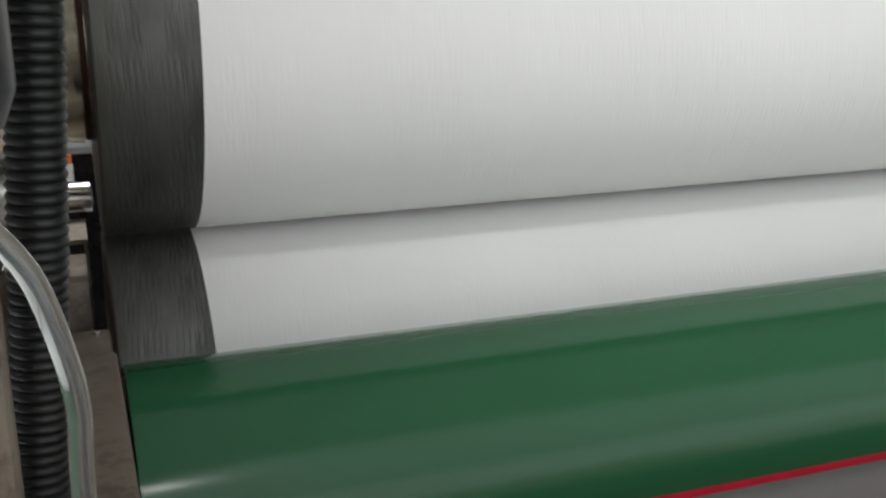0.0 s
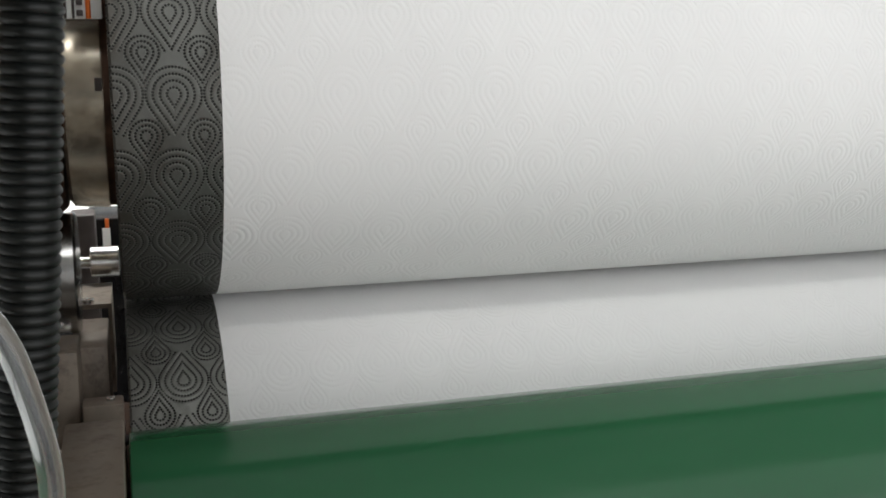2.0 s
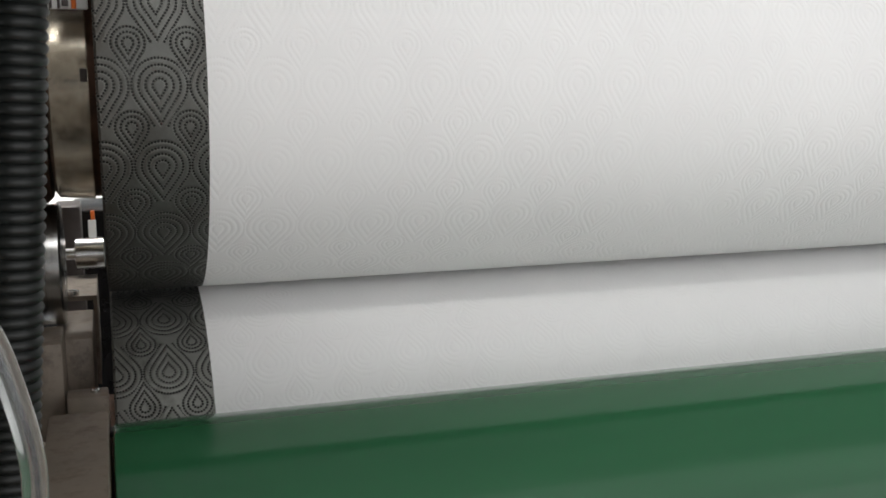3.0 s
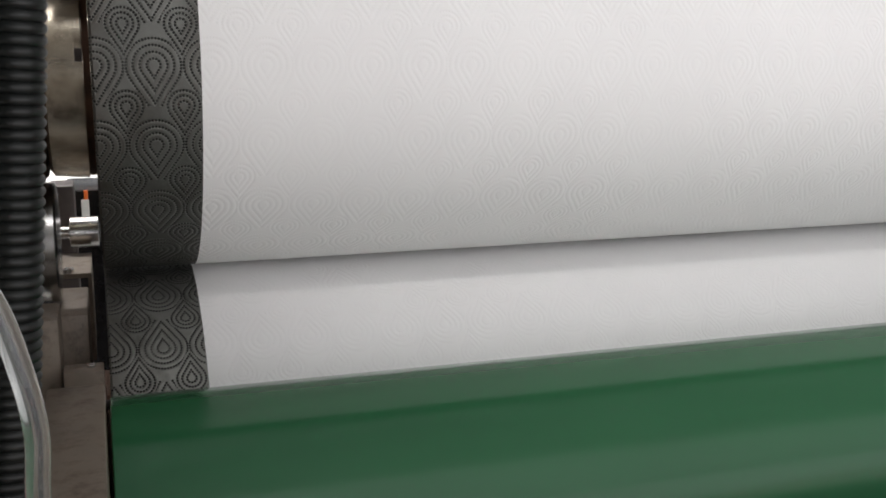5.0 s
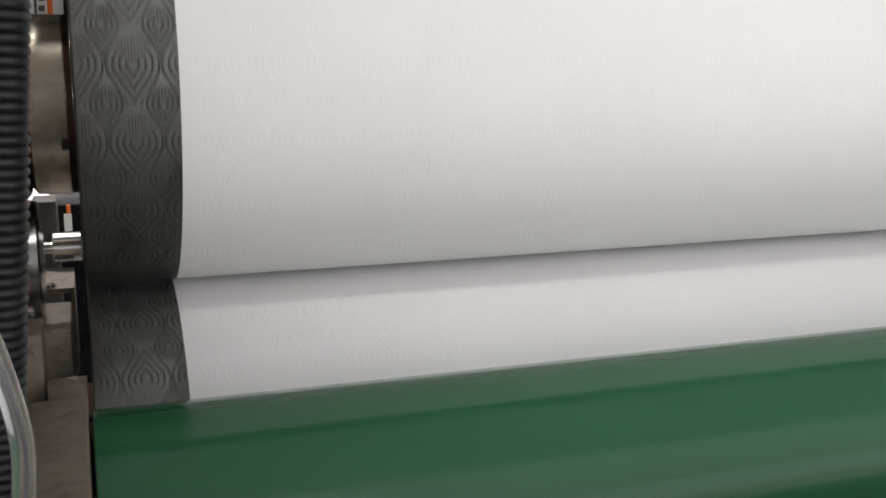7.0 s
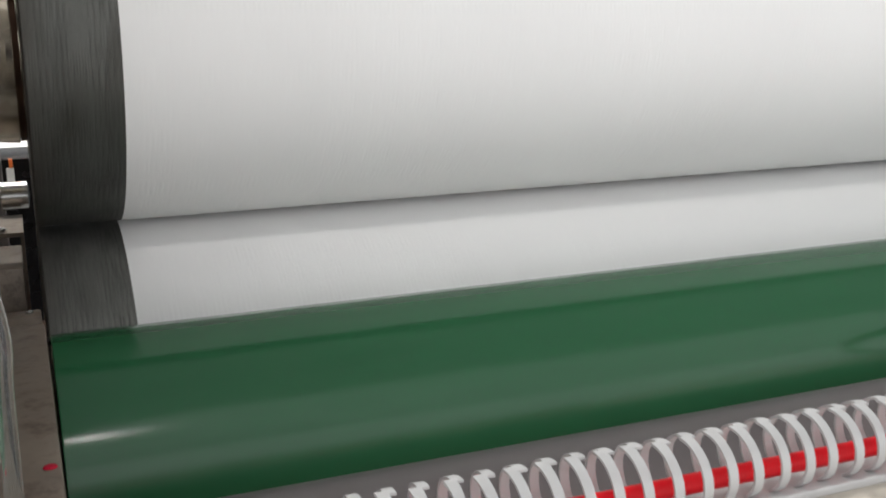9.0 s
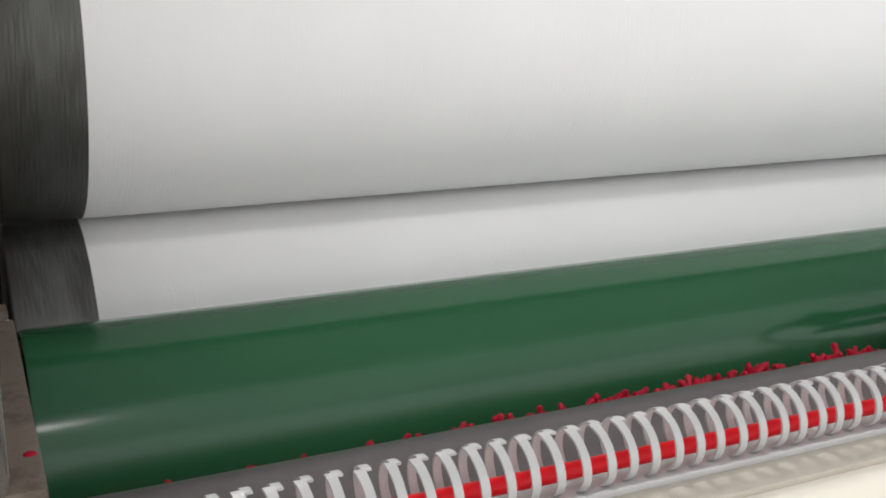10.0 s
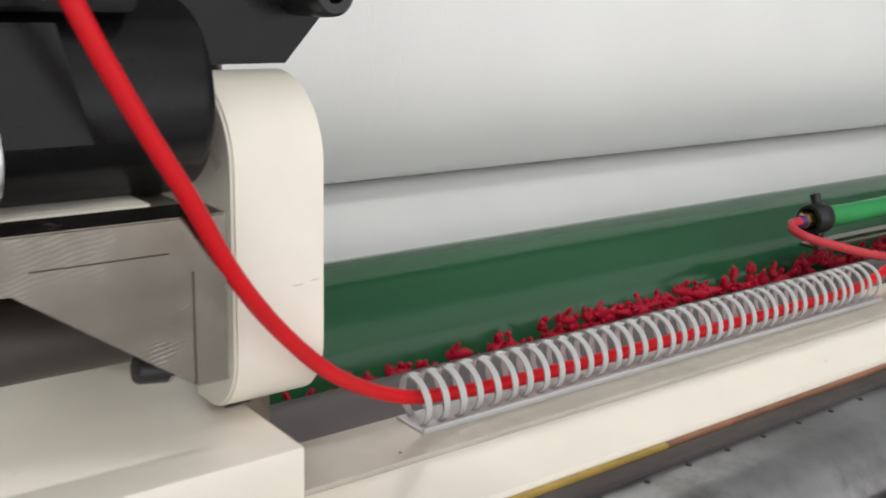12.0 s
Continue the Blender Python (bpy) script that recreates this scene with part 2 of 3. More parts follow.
SLOT = surface("brown_slot_steel", (0.30, 0.25, 0.20), 0.42, 0.5, 0.25, 30, 0.5, (0.07, 0.05, 0.04))
RUSTY_EDGE = surface("rusty_bare_edge", (0.27, 0.125, 0.07), 0.5, 0.2, 0.3, 30, 0.5, (0.10, 0.045, 0.03), dirt_scale=20)
DARK_RED = surface("dark_red_paint", (0.10, 0.006, 0.014), 0.5, 0, 0.3, 40, 0.3, (0.02, 0.005, 0.006))
FLOOR = surface("epoxy_floor", (0.72, 0.72, 0.71), 0.4, 0, 0.12, 3, 0.2, (0.2, 0.19, 0.18), 0.08, 120, dirt_scale=2)
WALL = surface("hall_wall_paint", (0.48, 0.50, 0.51), 0.6, 0, 0.04, 2, 0.1, (0.5, 0.5, 0.5), 0.05, 90, dirt_scale=3)
CEIL = surface("hall_ceiling_sheet", (0.60, 0.61, 0.62), 0.6, 0, 0.05, 2)


def glass_tube():
    n = Nodes("clear_hose")
    return n.finish(n.ramp(n.noise(50, 3), [(0.3, (0.80, 0.84, 0.84)), (0.7, (0.95, 0.97, 0.97))]), 0.08, 0.0, None, Transmission_Weight=0.95, IOR=1.45)


CLEAR = glass_tube()


def glow(name, color, strength):
    n = Nodes(name)
    n.bsdf.inputs["Emission Color"].default_value = (*color, 1)
    n.bsdf.inputs["Emission Strength"].default_value = strength
    return n.finish((0.8, 0.8, 0.8), 0.5)


LAMP_GLOW = glow("lamp_diffuser", (1, 0.98, 0.95), 6.0)

# ---- mesh helpers ----
def part(name, bm, material, parent=None, label="", smooth=True, at=None):
    """Links a bmesh as one mesh object, under a parent if one is given."""
    bmesh.ops.recalc_face_normals(bm, faces=bm.faces)
    me = bpy.data.meshes.new(name)
    bm.to_mesh(me)
    bm.free()
    me.materials.append(material)
    if smooth:
        me.polygons.foreach_set("use_smooth", [True] * len(me.polygons))
        me.set_sharp_from_angle(angle=radians(38))
    ob = new(name, me)
    if parent is not None:
        ob.parent = parent
    if at is not None:
        ob.matrix_basis = at
    if label:
        tagged(ob, label)
    return ob


def thing(name, label, category, at=None, group="", kind=""):
    e = new(name)
    e.empty_display_size = 0.02
    if at is not None:
        e.matrix_basis = at
    return tagged(e, label, category, group, kind)


def box(lo, hi, bevel=0.002, seg=2, bm=None):
    b = bm or bmesh.new()
    c = [(a + d) / 2 for a, d in zip(lo, hi)]
    s = [abs(d - a) for a, d in zip(lo, hi)]
    made = bmesh.ops.create_cube(b, size=1, matrix=Matrix.Translation(c) @ Matrix.Diagonal((*s, 1)))
    if bevel:
        vs = set(made["verts"])
        bmesh.ops.bevel(b, geom=[e for e in b.edges if e.verts[0] in vs], offset=min(bevel, min(s) * 0.45), segments=seg, affect="EDGES", profile=0.5)
    return b


def lathe(profile, seg=64, axis="X", bm=None, centre=(0, 0, 0), closed=False):
    """Turns a profile of (along, radius) about an axis through centre."""
    b = bm or bmesh.new()
    rings = []
    for a, r in profile:
        ring = []
        for k in range(seg):
            w = 2 * math.pi * k / seg
            p, q = r * math.cos(w), r * math.sin(w)
            v = {"X": (a, p, q), "Y": (q, a, p), "Z": (p, q, a)}[axis]
            ring.append(b.verts.new([i + j for i, j in zip(v, centre)]))
        rings.append(ring)
    pairs = list(zip(rings, rings[1:])) + ([(rings[-1], rings[0])] if closed else [])
    for r0, r1 in pairs:
        for k in range(seg):
            b.faces.new((r0[k], r0[(k + 1) % seg], r1[(k + 1) % seg], r1[k]))
    if not closed:
        b.faces.new(rings[0])
        b.faces.new(rings[-1][::-1])
    return b


def smooth_line(points, n=12):
    """Catmull-Rom through the points."""
    p = [Vector(q) for q in points]
    p = [2 * p[0] - p[1]] + p + [2 * p[-1] - p[-2]]
    out = []
    for i in range(1, len(p) - 2):
        for k in range(n):
            s = k / n
            a, b, c, d = p[i - 1:i + 3]
            out.append(0.5 * (2 * b + (c - a) * s + (2 * a - 5 * b + 4 * c - d) * s * s + (3 * b - a - 3 * c + d) * s ** 3))
    return out + [p[-2]]


def sweep(line, radius, seg=16, bm=None, inner=None):
    """A round tube along a line; radius may be a function of the place along it."""
    b = bm or bmesh.new()
    up = Vector((0.123, 0.31, 0.94)).normalized()
    prev = None
    rings = []
    total = 0.0
    for i, p in enumerate(line):
        d = (line[min(i + 1, len(line) - 1)] - line[max(i - 1, 0)]).normalized()
        if prev is None:
            s = d.cross(up).normalized()
        else:
            s = (prev - d * prev.dot(d)).normalized()
        prev = s
        w = d.cross(s)
        if i:
            total += (p - line[i - 1]).length
        r = radius(total) if callable(radius) else radius
        rings.append([b.verts.new(p + s * r * math.cos(2 * math.pi * k / seg) + w * r * math.sin(2 * math.pi * k / seg)) for k in range(seg)])
    for r0, r1 in zip(rings, rings[1:]):
        for k in range(seg):
            b.faces.new((r0[k], r0[(k + 1) % seg], r1[(k + 1) % seg], r1[k]))
    b.faces.new(rings[0])
    b.faces.new(rings[-1][::-1])
    return b


def prism(outline, lo, hi, axis="X", bevel=0.0, seg=2):
    """A closed outline in the two other axes, drawn out along an axis."""
    b = bmesh.new()
    def place(u, v, a):
        return {"X": (a, u, v), "Y": (u, a, v), "Z": (u, v, a)}[axis]
    r0 = [b.verts.new(place(u, v, lo)) for u, v in outline]
    r1 = [b.verts.new(place(u, v, hi)) for u, v in outline]
    n = len(outline)
    for k in range(n):
        b.faces.new((r0[k], r0[(k + 1) % n], r1[(k + 1) % n], r1[k]))
    b.faces.new(r0[::-1])
    b.faces.new(r1)
    if bevel:
        bmesh.ops.recalc_face_normals(b, faces=b.faces)
        caps = [e for e in b.edges if len({round(v.co["XYZ".index(axis)], 5) for v in e.verts}) == 1]
        bmesh.ops.bevel(b, geom=caps, offset=bevel, segments=seg, affect="EDGES")
    return b


def socket_bolt(parent, where, axis, r=0.006, h=0.006, mat=None):
    """A socket head screw with a recessed hexagon."""
    b = lathe([(0, r * 0.9), (0, r), (h * 0.85, r), (h, r * 0.9), (h, r * 0.55), (h * 0.4, r * 0.5)], 20, axis)
    return part("bolt", b, mat or STEEL, parent, at=Matrix.Translation(where))


# ---- hall ----
def hall():
    x0, x1, y0, y1, h, w = -6.0, 11.0, -4.5, 6.0, 4.2, 0.2
    tagged(part("floor", box((x0, y0, -0.1), (x1, y1, 0.0), 0), FLOOR, smooth=False), "grey coated concrete factory floor", "floor", kind="structure")
    tagged(part("ceiling", box((x0, y0, h), (x1, y1, h + w), 0), CEIL, smooth=False), "pale sheet metal factory ceiling", "ceiling", kind="structure")
    def wall(nm, lo, hi):
        tagged(part(nm, box(lo, hi, 0), WALL, smooth=False), "plain pale painted factory wall", "wall", kind="structure")
    wall("wall_north", (x0 - w, y1, -0.1), (x1 + w, y1 + w, h + w))
    wall("wall_west", (x0 - w, y0, -0.1), (x0, y1, h + w))
    wall("wall_east", (x1, y0, -0.1), (x1 + w, y1, h + w))
    wall("wall_south", (x0 - w, y0 - w, -0.1), (x1 + w, y0, 0.05))
    wall("wall_south_head", (x0 - w, y0 - w, HEAD), (x1 + w, y0, h + w))
    wall("wall_south_pier", (x0 - w, y0 - w, 0.05), (WIN0, y0, HEAD))
    wall("wall_south_pier", (WIN1, y0 - w, 0.05), (x1 + w, y0, HEAD))
    win = thing("window_1", "long band of factory windows in grey frames", "window", kind="structure")
    for k in range(9):
        xx = WIN0 + k * (WIN1 - WIN0) / 8
        part("window_frame", box((xx - 0.03, y0 - 0.19, 0.05), (xx + 0.03, y0 - 0.12, HEAD), 0.004), STEEL, win)
    part("transom", box((WIN0, y0 - 0.11, TRANSOM - 0.03), (WIN1, y0 - 0.07, TRANSOM + 0.03), 0.004), STEEL, win)
    # frame round the added fill light; the roof itself is unseen
    roof = thing("roof_fill_frame", "white frame round an added, unseen roof fill light", "roof light", kind="structure")
    for lo, hi in (((WIN0 - 0.05, -4.5, h - 0.03), (WIN0, -1.82, h)), ((WIN1, -4.5, h - 0.03), (WIN1 + 0.05, -1.82, h)), ((WIN0, -1.87, h - 0.03), (WIN1, -1.82, h))):
        part("roof_frame", box(lo, hi, 0.002), WHITE_PANEL, roof)
    first = None
    for lx, ly, lz, lw in LAMPS:
        if first is None:
            first = thing("batten_lamp", "white ceiling batten lamp, lit, out of view", "lamp", pose(lx, ly, lz), "ceiling batten lamps")
            part("housing", prism([(-0.16, 0.012), (-0.16, 0.04), (-0.10, 0.075), (0.10, 0.075), (0.16, 0.04), (0.16, 0.012)], -0.76, 0.76), WHITE_PANEL, first)
            part("diffuser", box((-0.74, -0.05, 0.004), (0.74, 0.05, 0.0118), 0.003), LAMP_GLOW, first, "glowing diffuser")
            for s in (-0.5, 0.5):
                part("hanger", lathe([(0.07, 0.004), (0.95, 0.004)], 8, "Z"), STEEL, first, at=pose(s, 0, 0))
        else:
            # housings for the two added rear lamps, never in view
            copy_thing(first, pose(lx, ly, lz))


hall()

# ---- rolls ----
AY, AZ = 0.0, ZN + R
BY, BZ = 0.0, ZN - R - 0.0022
CY, CZ, RC = -0.2593, ZN - 0.1293, 0.103
PT = 0.0006


def emboss_roll(name, steel, y, z, label):
    e = thing(name, label, "roll", pose(0, y, z))
    c = 0.0016
    part("roll_body", lathe([(X0, 0.09), (X0, R - PT - c), (X0 + c, R - PT), (X1 - c, R - PT), (X1, R - PT - c), (X1, 0.09)], 160), steel, e)
    return e


def web(name, mat, y, z, label):
    e = tagged(part(name, lathe([(0.0, R - PT + 0.0001), (0.0, R - 0.0004), (X1 - 0.07, R - 0.0004), (X1 - 0.07, R - PT + 0.0001)], 160, closed=True), mat), label, "paper")
    e.matrix_basis = pose(0, y, z)
    return e


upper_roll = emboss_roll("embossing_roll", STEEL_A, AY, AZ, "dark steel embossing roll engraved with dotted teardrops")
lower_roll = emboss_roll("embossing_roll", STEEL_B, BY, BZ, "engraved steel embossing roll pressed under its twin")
for r_ in (upper_roll, lower_roll):
    r_["group"] = "pair of embossing rolls"
part("hub", lathe([(X0 - 0.034, 0.06), (X0 - 0.034, 0.082), (X0 - 0.031, 0.086), (X0 - 0.006, 0.088), (X0 - 0.0055, 0.084), (X0, 0.084)], 96), HUB, upper_roll, "stained pale steel hub")
part("seal_ring", lathe([(X0 - 0.0053, 0.0842), (X0 - 0.0053, 0.0862), (X0 - 0.0008, 0.0862), (X0 - 0.0008, 0.0842)], 96, closed=True), RUST, upper_roll, "dark rusty seal ring")
part("collar", lathe([(X0 - 0.060, 0.055), (X0 - 0.060, 0.090), (X0 - 0.040, 0.090), (X0 - 0.036, 0.086), (X0 - 0.0345, 0.055)], 96), RUST, upper_roll, "rusty brown collar")
part("key", box((X0 - 0.0105, -0.0895, 0.004), (X0 - 0.0056, -0.080, 0.013), 0.0006), DARK_BEAM, upper_roll)
part("journal", lathe([(X0 - 0.30, 0.04), (X0 - 0.30, 0.05), (X0 - 0.06, 0.05), (X0 - 0.06, 0.04)], 48), STEEL, upper_roll)
part("hub", lathe([(X0 - 0.034, 0.05), (X0 - 0.034, 0.07), (X0, 0.07), (X0, 0.05)], 64), RUST, lower_roll)
part("journal", lathe([(X0 - 0.30, 0.04), (X0 - 0.30, 0.05), (X0 - 0.034, 0.05), (X0 - 0.034, 0.04)], 48), STEEL, lower_roll)
for rr in (upper_roll, lower_roll):
    part("journal", lathe([(X1, 0.04), (X1, 0.055), (X1 + 0.2, 0.055), (X1 + 0.2, 0.04)], 48), STEEL, rr)
upper_web = web("tissue_web", PAPER_A, AY, AZ, "white embossed tissue paper wrapped on the upper roll")
lower_web = web("tissue_web", PAPER_B, BY, BZ, "white embossed tissue paper running over the lower roll")

green_roll = thing("rubber_roll", "glossy dark green rubber covered roll", "roll", pose(0, CY, CZ))
part("roll_body", lathe([(X0, 0.05), (X0, RC - 0.0006), (X0 + 0.0006, RC), (X1 - 0.002, RC), (X1, RC - 0.002), (X1, 0.05)], 160), GREEN, green_roll)
part("journal", lathe([(X0 - 0.10, 0.02), (X0 - 0.10, 0.03), (X0, 0.03), (X0, 0.02)], 40), DARK_BEAM, green_roll)
part("journal", lathe([(X1, 0.02), (X1, 0.03), (X1 + 0.1, 0.03), (X1 + 0.1, 0.02)], 40), STEEL, green_roll)

# ---- metering roll, dye, duct and beam ----
DY, DZ = -0.641, ZN - 0.012
GY, GZ, GR = -0.4525, ZN - 0.139, 0.070

grey_roll = thing("metering_roll", "smooth matt grey metering roll beside the green roll", "roll", pose(0, GY, GZ))
part("roll_body", lathe([(X0 + 0.004, 0.03), (X0 + 0.004, GR - 0.0015), (X0 + 0.0055, GR), (X1 - 0.005, GR), (X1 - 0.004, GR - 0.001), (X1 - 0.004, 0.03)], 128), GREY, grey_roll)
part("journal", lathe([(X0 - 0.08, 0.012), (X0 - 0.08, 0.02), (X0 + 0.004, 0.02), (X0 + 0.004, 0.012)], 32), STEEL, grey_roll)
part("journal", lathe([(X1 - 0.004, 0.012), (X1 - 0.004, 0.02), (X1 + 0.08, 0.02), (X1 + 0.08, 0.012)], 32), STEEL, grey_roll)


def dye_pool():
    """Red liquid held in the wedge between the grey and the green roll."""
    top, low, n = ZN - 0.109, ZN - 0.132, 7
    front, back = [], []
    for k in range(n + 1):
        z = low + (top - low) * k / n
        front.append((GY + math.sqrt((GR + 0.0004) ** 2 - (z - GZ) ** 2), z))
        back.append((CY - math.sqrt((RC + 0.0004) ** 2 - (z - CZ) ** 2), z))
    return tagged(part("dye_pool", prism(front + back[::-1], X0 + 0.006, X1 - 0.006), RED_WET), "pool of wet red dye between grey and green rolls", "liquid")


dye_pool()


def front_beam():
    e = thing("cross_beam", "cream painted steel cross beam with a worn edge", "beam")
    xa, xb = -0.60, X1 + 0.2
    part("beam_body", prism([(-0.611, DZ - 0.12), (-0.611, DZ - 0.004), (-0.667, DZ - 0.004), (-0.672, DZ - 0.006), (-0.709, DZ - 0.009), (-0.711, DZ - 0.012), (-0.711, DZ - 0.12)], xa, xb), CREAM, e)
    strip = part("top_strip", box((xa, -0.664, DZ - 0.004), (xb, -0.6125, DZ), 0.001), STRIP, e)
    part("edge_strip", box((xa, -0.7158, DZ - 0.03), (0.085, -0.7112, DZ - 0.0115), 0.001), YELLOW, e, "yellow painted edge strip")
    part("edge_strip", box((0.0852, -0.7150, DZ - 0.03), (xb, -0.7112, DZ - 0.0117), 0.001), RUSTY_EDGE, e, "bare rusty edge strip")
    part("front_rail", box((xa, -0.7285, DZ - 0.09), (xb, -0.7160, DZ - 0.0135), 0.001), DARK_BEAM, e)
    part("beam_leg", box((xa, -0.705, 0.0), (xa + 0.12, -0.615, DZ - 0.12), 0.004), CREAM, e)
    part("beam_leg", box((xb - 0.12, -0.705, 0.0), (xb, -0.615, DZ - 0.12), 0.004), CREAM, e)
    for x, y in ((0.266, -0.668), (-0.07, -0.655), (0.62, -0.652)):
        part("nick", lathe([(0, 0.0012), (0.0003, 0.0009)], 8, "Z"), DARK_BEAM, strip, at=pose(x, y, DZ - (0.0058 if y < -0.666 else 0.0001)))
    return e


front_beam()


def catwalk():
    """Galvanised guard plate with rivets, below the beam, and a roll of it in front."""
    e = thing("guard_plate", "dull grey galvanised guard plate with rivets", "guard plate")
    cy, cz, r, th = -0.752, ZN - 0.0715, 0.042, 0.003
    outer = [(cy - r * math.sin(radians(a)), cz + r * math.cos(radians(a))) for a in range(0, 91, 6)]
    inner = [(cy - (r - th) * math.sin(radians(a)), cz + (r - th) * math.cos(radians(a))) for a in range(90, -1, -6)]
    xa, xb = -0.30, X1 + 0.2
    part("plate", prism([(-0.7288, cz + r)] + outer + inner + [(-0.7288, cz + r - th)], xa, xb), GALV, e)
    rivet = None
    for k in range(60):
        x = -0.245 + k * 0.0363
        if rivet is None:
            rivet = part("rivet", lathe([(0, 0.0021), (0.0005, 0.0019), (0.0009, 0.0008)], 10, "Z"), BLACK, e, at=pose(x, -0.7335, cz + r))
        else:
            o = rivet.copy()
            scene.collection.objects.link(o)
            o.matrix_basis = pose(x + random.uniform(-0.001, 0.001), -0.7335 + random.uniform(-0.0006, 0.0006), cz + r)
    part("bracket", box((xa, -0.790, 0.0), (xa + 0.06, -0.74, cz - 0.006), 0.003), GALV, e)
    part("bracket", box((xb - 0.1, -0.790, 0.0), (xb - 0.04, -0.74, cz - 0.006), 0.003), GALV, e)
    rail = thing("guard_rail", "dark red painted steel rail along the guard plate", "rail")
    part("rail_bar", prism([(-0.7955, ZN - 0.14), (-0.7955, ZN - 0.060), (-0.799, ZN - 0.055), (-0.826, ZN - 0.055), (-0.830, ZN - 0.066), (-0.830, ZN - 0.14)], xa, xb, "X", 0.001), DARK_RED, rail)
    for x in (xa + 0.08, xb - 0.12):
        part("rail_post", box((x, -0.828, 0.0), (x + 0.04, -0.7975, ZN - 0.14), 0.002), DARK_RED, rail)
    return e


catwalk()


def slotted_duct():
    """Open ring duct: ribs every 13 mm on a base, with the free ends hooked along the top."""
    e = thing("slotted_duct", "pale grey ribbed flexible cable duct on the beam", "cable duct", pose(0, -0.628, DZ))
    r, pitch, n = 0.0158, 0.0132, 37
    base = part("duct_base", box((-0.046, -0.0145, 0.0), (0.44, 0.012, 0.002), 0.0006), DUCT, e)
    part("base_lip", box((-0.046, -0.0165, 0.0), (0.44, -0.0146, 0.004), 0.0006), DUCT, base)

    def hoop(a0, a1, w0, w1, name, lean):
        b = bmesh.new()
        th, seg, ring = 0.0012, 18, []
        for k in range(seg + 1):
            s = k / seg
            a = radians(a0 + (a1 - a0) * s)
            w = w0 + (w1 - w0) * max(0, s - 0.8) / 0.2
            off = lean * math.sin(a)
            c, d = -math.cos(a), math.sin(a)
            ring.append([b.verts.new(q) for q in ((off - w, r * c, r * d + r), (off + w, r * c, r * d + r), (off + w, (r - th) * c, (r - th) * d + r), (off - w, (r - th) * c, (r - th) * d + r))])
        for p, q in zip(ring, ring[1:]):
            for i in range(4):
                b.faces.new((p[i], p[(i + 1) % 4], q[(i + 1) % 4], q[i]))
        b.faces.new(ring[0])
        b.faces.new(ring[-1][::-1])
        return part(name, b, DUCT, e)
    near = hoop(-62, 96, 0.0022, 0.0026, "rib", -0.0015)
    far = hoop(242, 86, 0.0021, 0.0024, "rib", -0.0015)
    for o, dx in ((near, 0.0), (far, 0.0028)):
        o.matrix_basis = pose(-0.042 + dx, 0, 0)
        for k in range(1, n):
            c = o.copy()
            scene.collection.objects.link(c)
            c.matrix_basis = pose(-0.042 + dx + k * pitch, random.uniform(-.0004, .0004), 0, random.uniform(-2, 2), random.uniform(-1.5, 1.5), random.uniform(-3, 3))
    return e


slotted_duct()


def hose(name, pts, r, mat, label, seg=18):
    return tagged(part(name, sweep(smooth_line([(x, y, z + ZN) for x, y, z in pts], 14), r, seg), mat), label, "hose")


hose("air_hose", [(-0.29, -0.71, 0.31), (-0.253, -0.705, 0.231), (-0.2285, -0.698, 0.188), (-0.205, -0.690, 0.152), (-0.179, -0.679, 0.111), (-0.146, -0.664, 0.073), (-0.106, -0.648, 0.038), (-0.059, -0.634, 0.012), (-0.02, -0.629, 0.0025), (0.05, -0.628, -0.002), (0.2, -0.6275, -0.003), (0.3, -0.6285, -0.0028), (0.42, -0.628, -0.002), (0.50, -0.615, 0.004), (0.60, -0.58, 0.0), (0.75, -0.54, -0.03)], 0.0043, RED_HOSE, "bright red plastic air hose sagging into the duct")


def dye_feed():
    """The feed line over the rolls: push-in fitting, clamp and green hose on a flat arm."""
    e = thing("dye_fitting", "black hose clamp with a brass fitting on a flat arm", "hose fitting", pose(0.672, -0.415, ZN - 0.012))
    ring = part("clamp_ring", lathe([(0.004, 0.0125), (0.004, 0.0165), (0.006, 0.0178), (0.030, 0.0178), (0.032, 0.0165), (0.032, 0.0125)], 32, closed=True), BLACK, e)
    part("clamp_screw", lathe([(-0.006, 0.004), (-0.006, 0.006), (0.008, 0.006), (0.009, 0.0045)], 14, "Z"), BLACK, ring, at=pose(0.024, 0.006, 0.019, -20))
    part("clamp_ear", box((0.018, -0.006, -0.026), (0.030, 0.006, -0.016), 0.001), BLACK, ring)
    nut = part("brass_nut", lathe([(-0.008, 0.008), (-0.007, 0.0095), (0.006, 0.0095), (0.006, 0.006)], 6), BRASS, e)
    part("collet", lathe([(-0.014, 0.0045), (-0.014, 0.0066), (-0.0075, 0.0066), (-0.0075, 0.0045)], 20), BLUE, nut, "blue push-in collet")
    part("arm", box((0.0, -0.02, -0.032), (0.50, 0.006, -0.0275), 0.001), BRUSHED, e)
    hose("feed_hose", [(0.662, -0.415, -0.012), (0.640, -0.418, -0.012), (0.628, -0.43, -0.016), (0.632, -0.448, -0.022), (0.66, -0.468, -0.031), (0.72, -0.482, -0.046), (0.80, -0.49, -0.058), (0.95, -0.51, -0.08)], 0.0052, PINK_HOSE, "pinkish red hose bent out of the brass fitting")
    hose("green_hose", [(0.70, -0.415, -0.012), (0.76, -0.414, -0.014), (0.85, -0.412, -0.014), (1.0, -0.41, -0.012), (1.3, -0.405, -0.01), (1.7, -0.40, -0.01)], 0.0125, GREEN_HOSE, "green rubber hose lying over the rolls")


dye_feed()

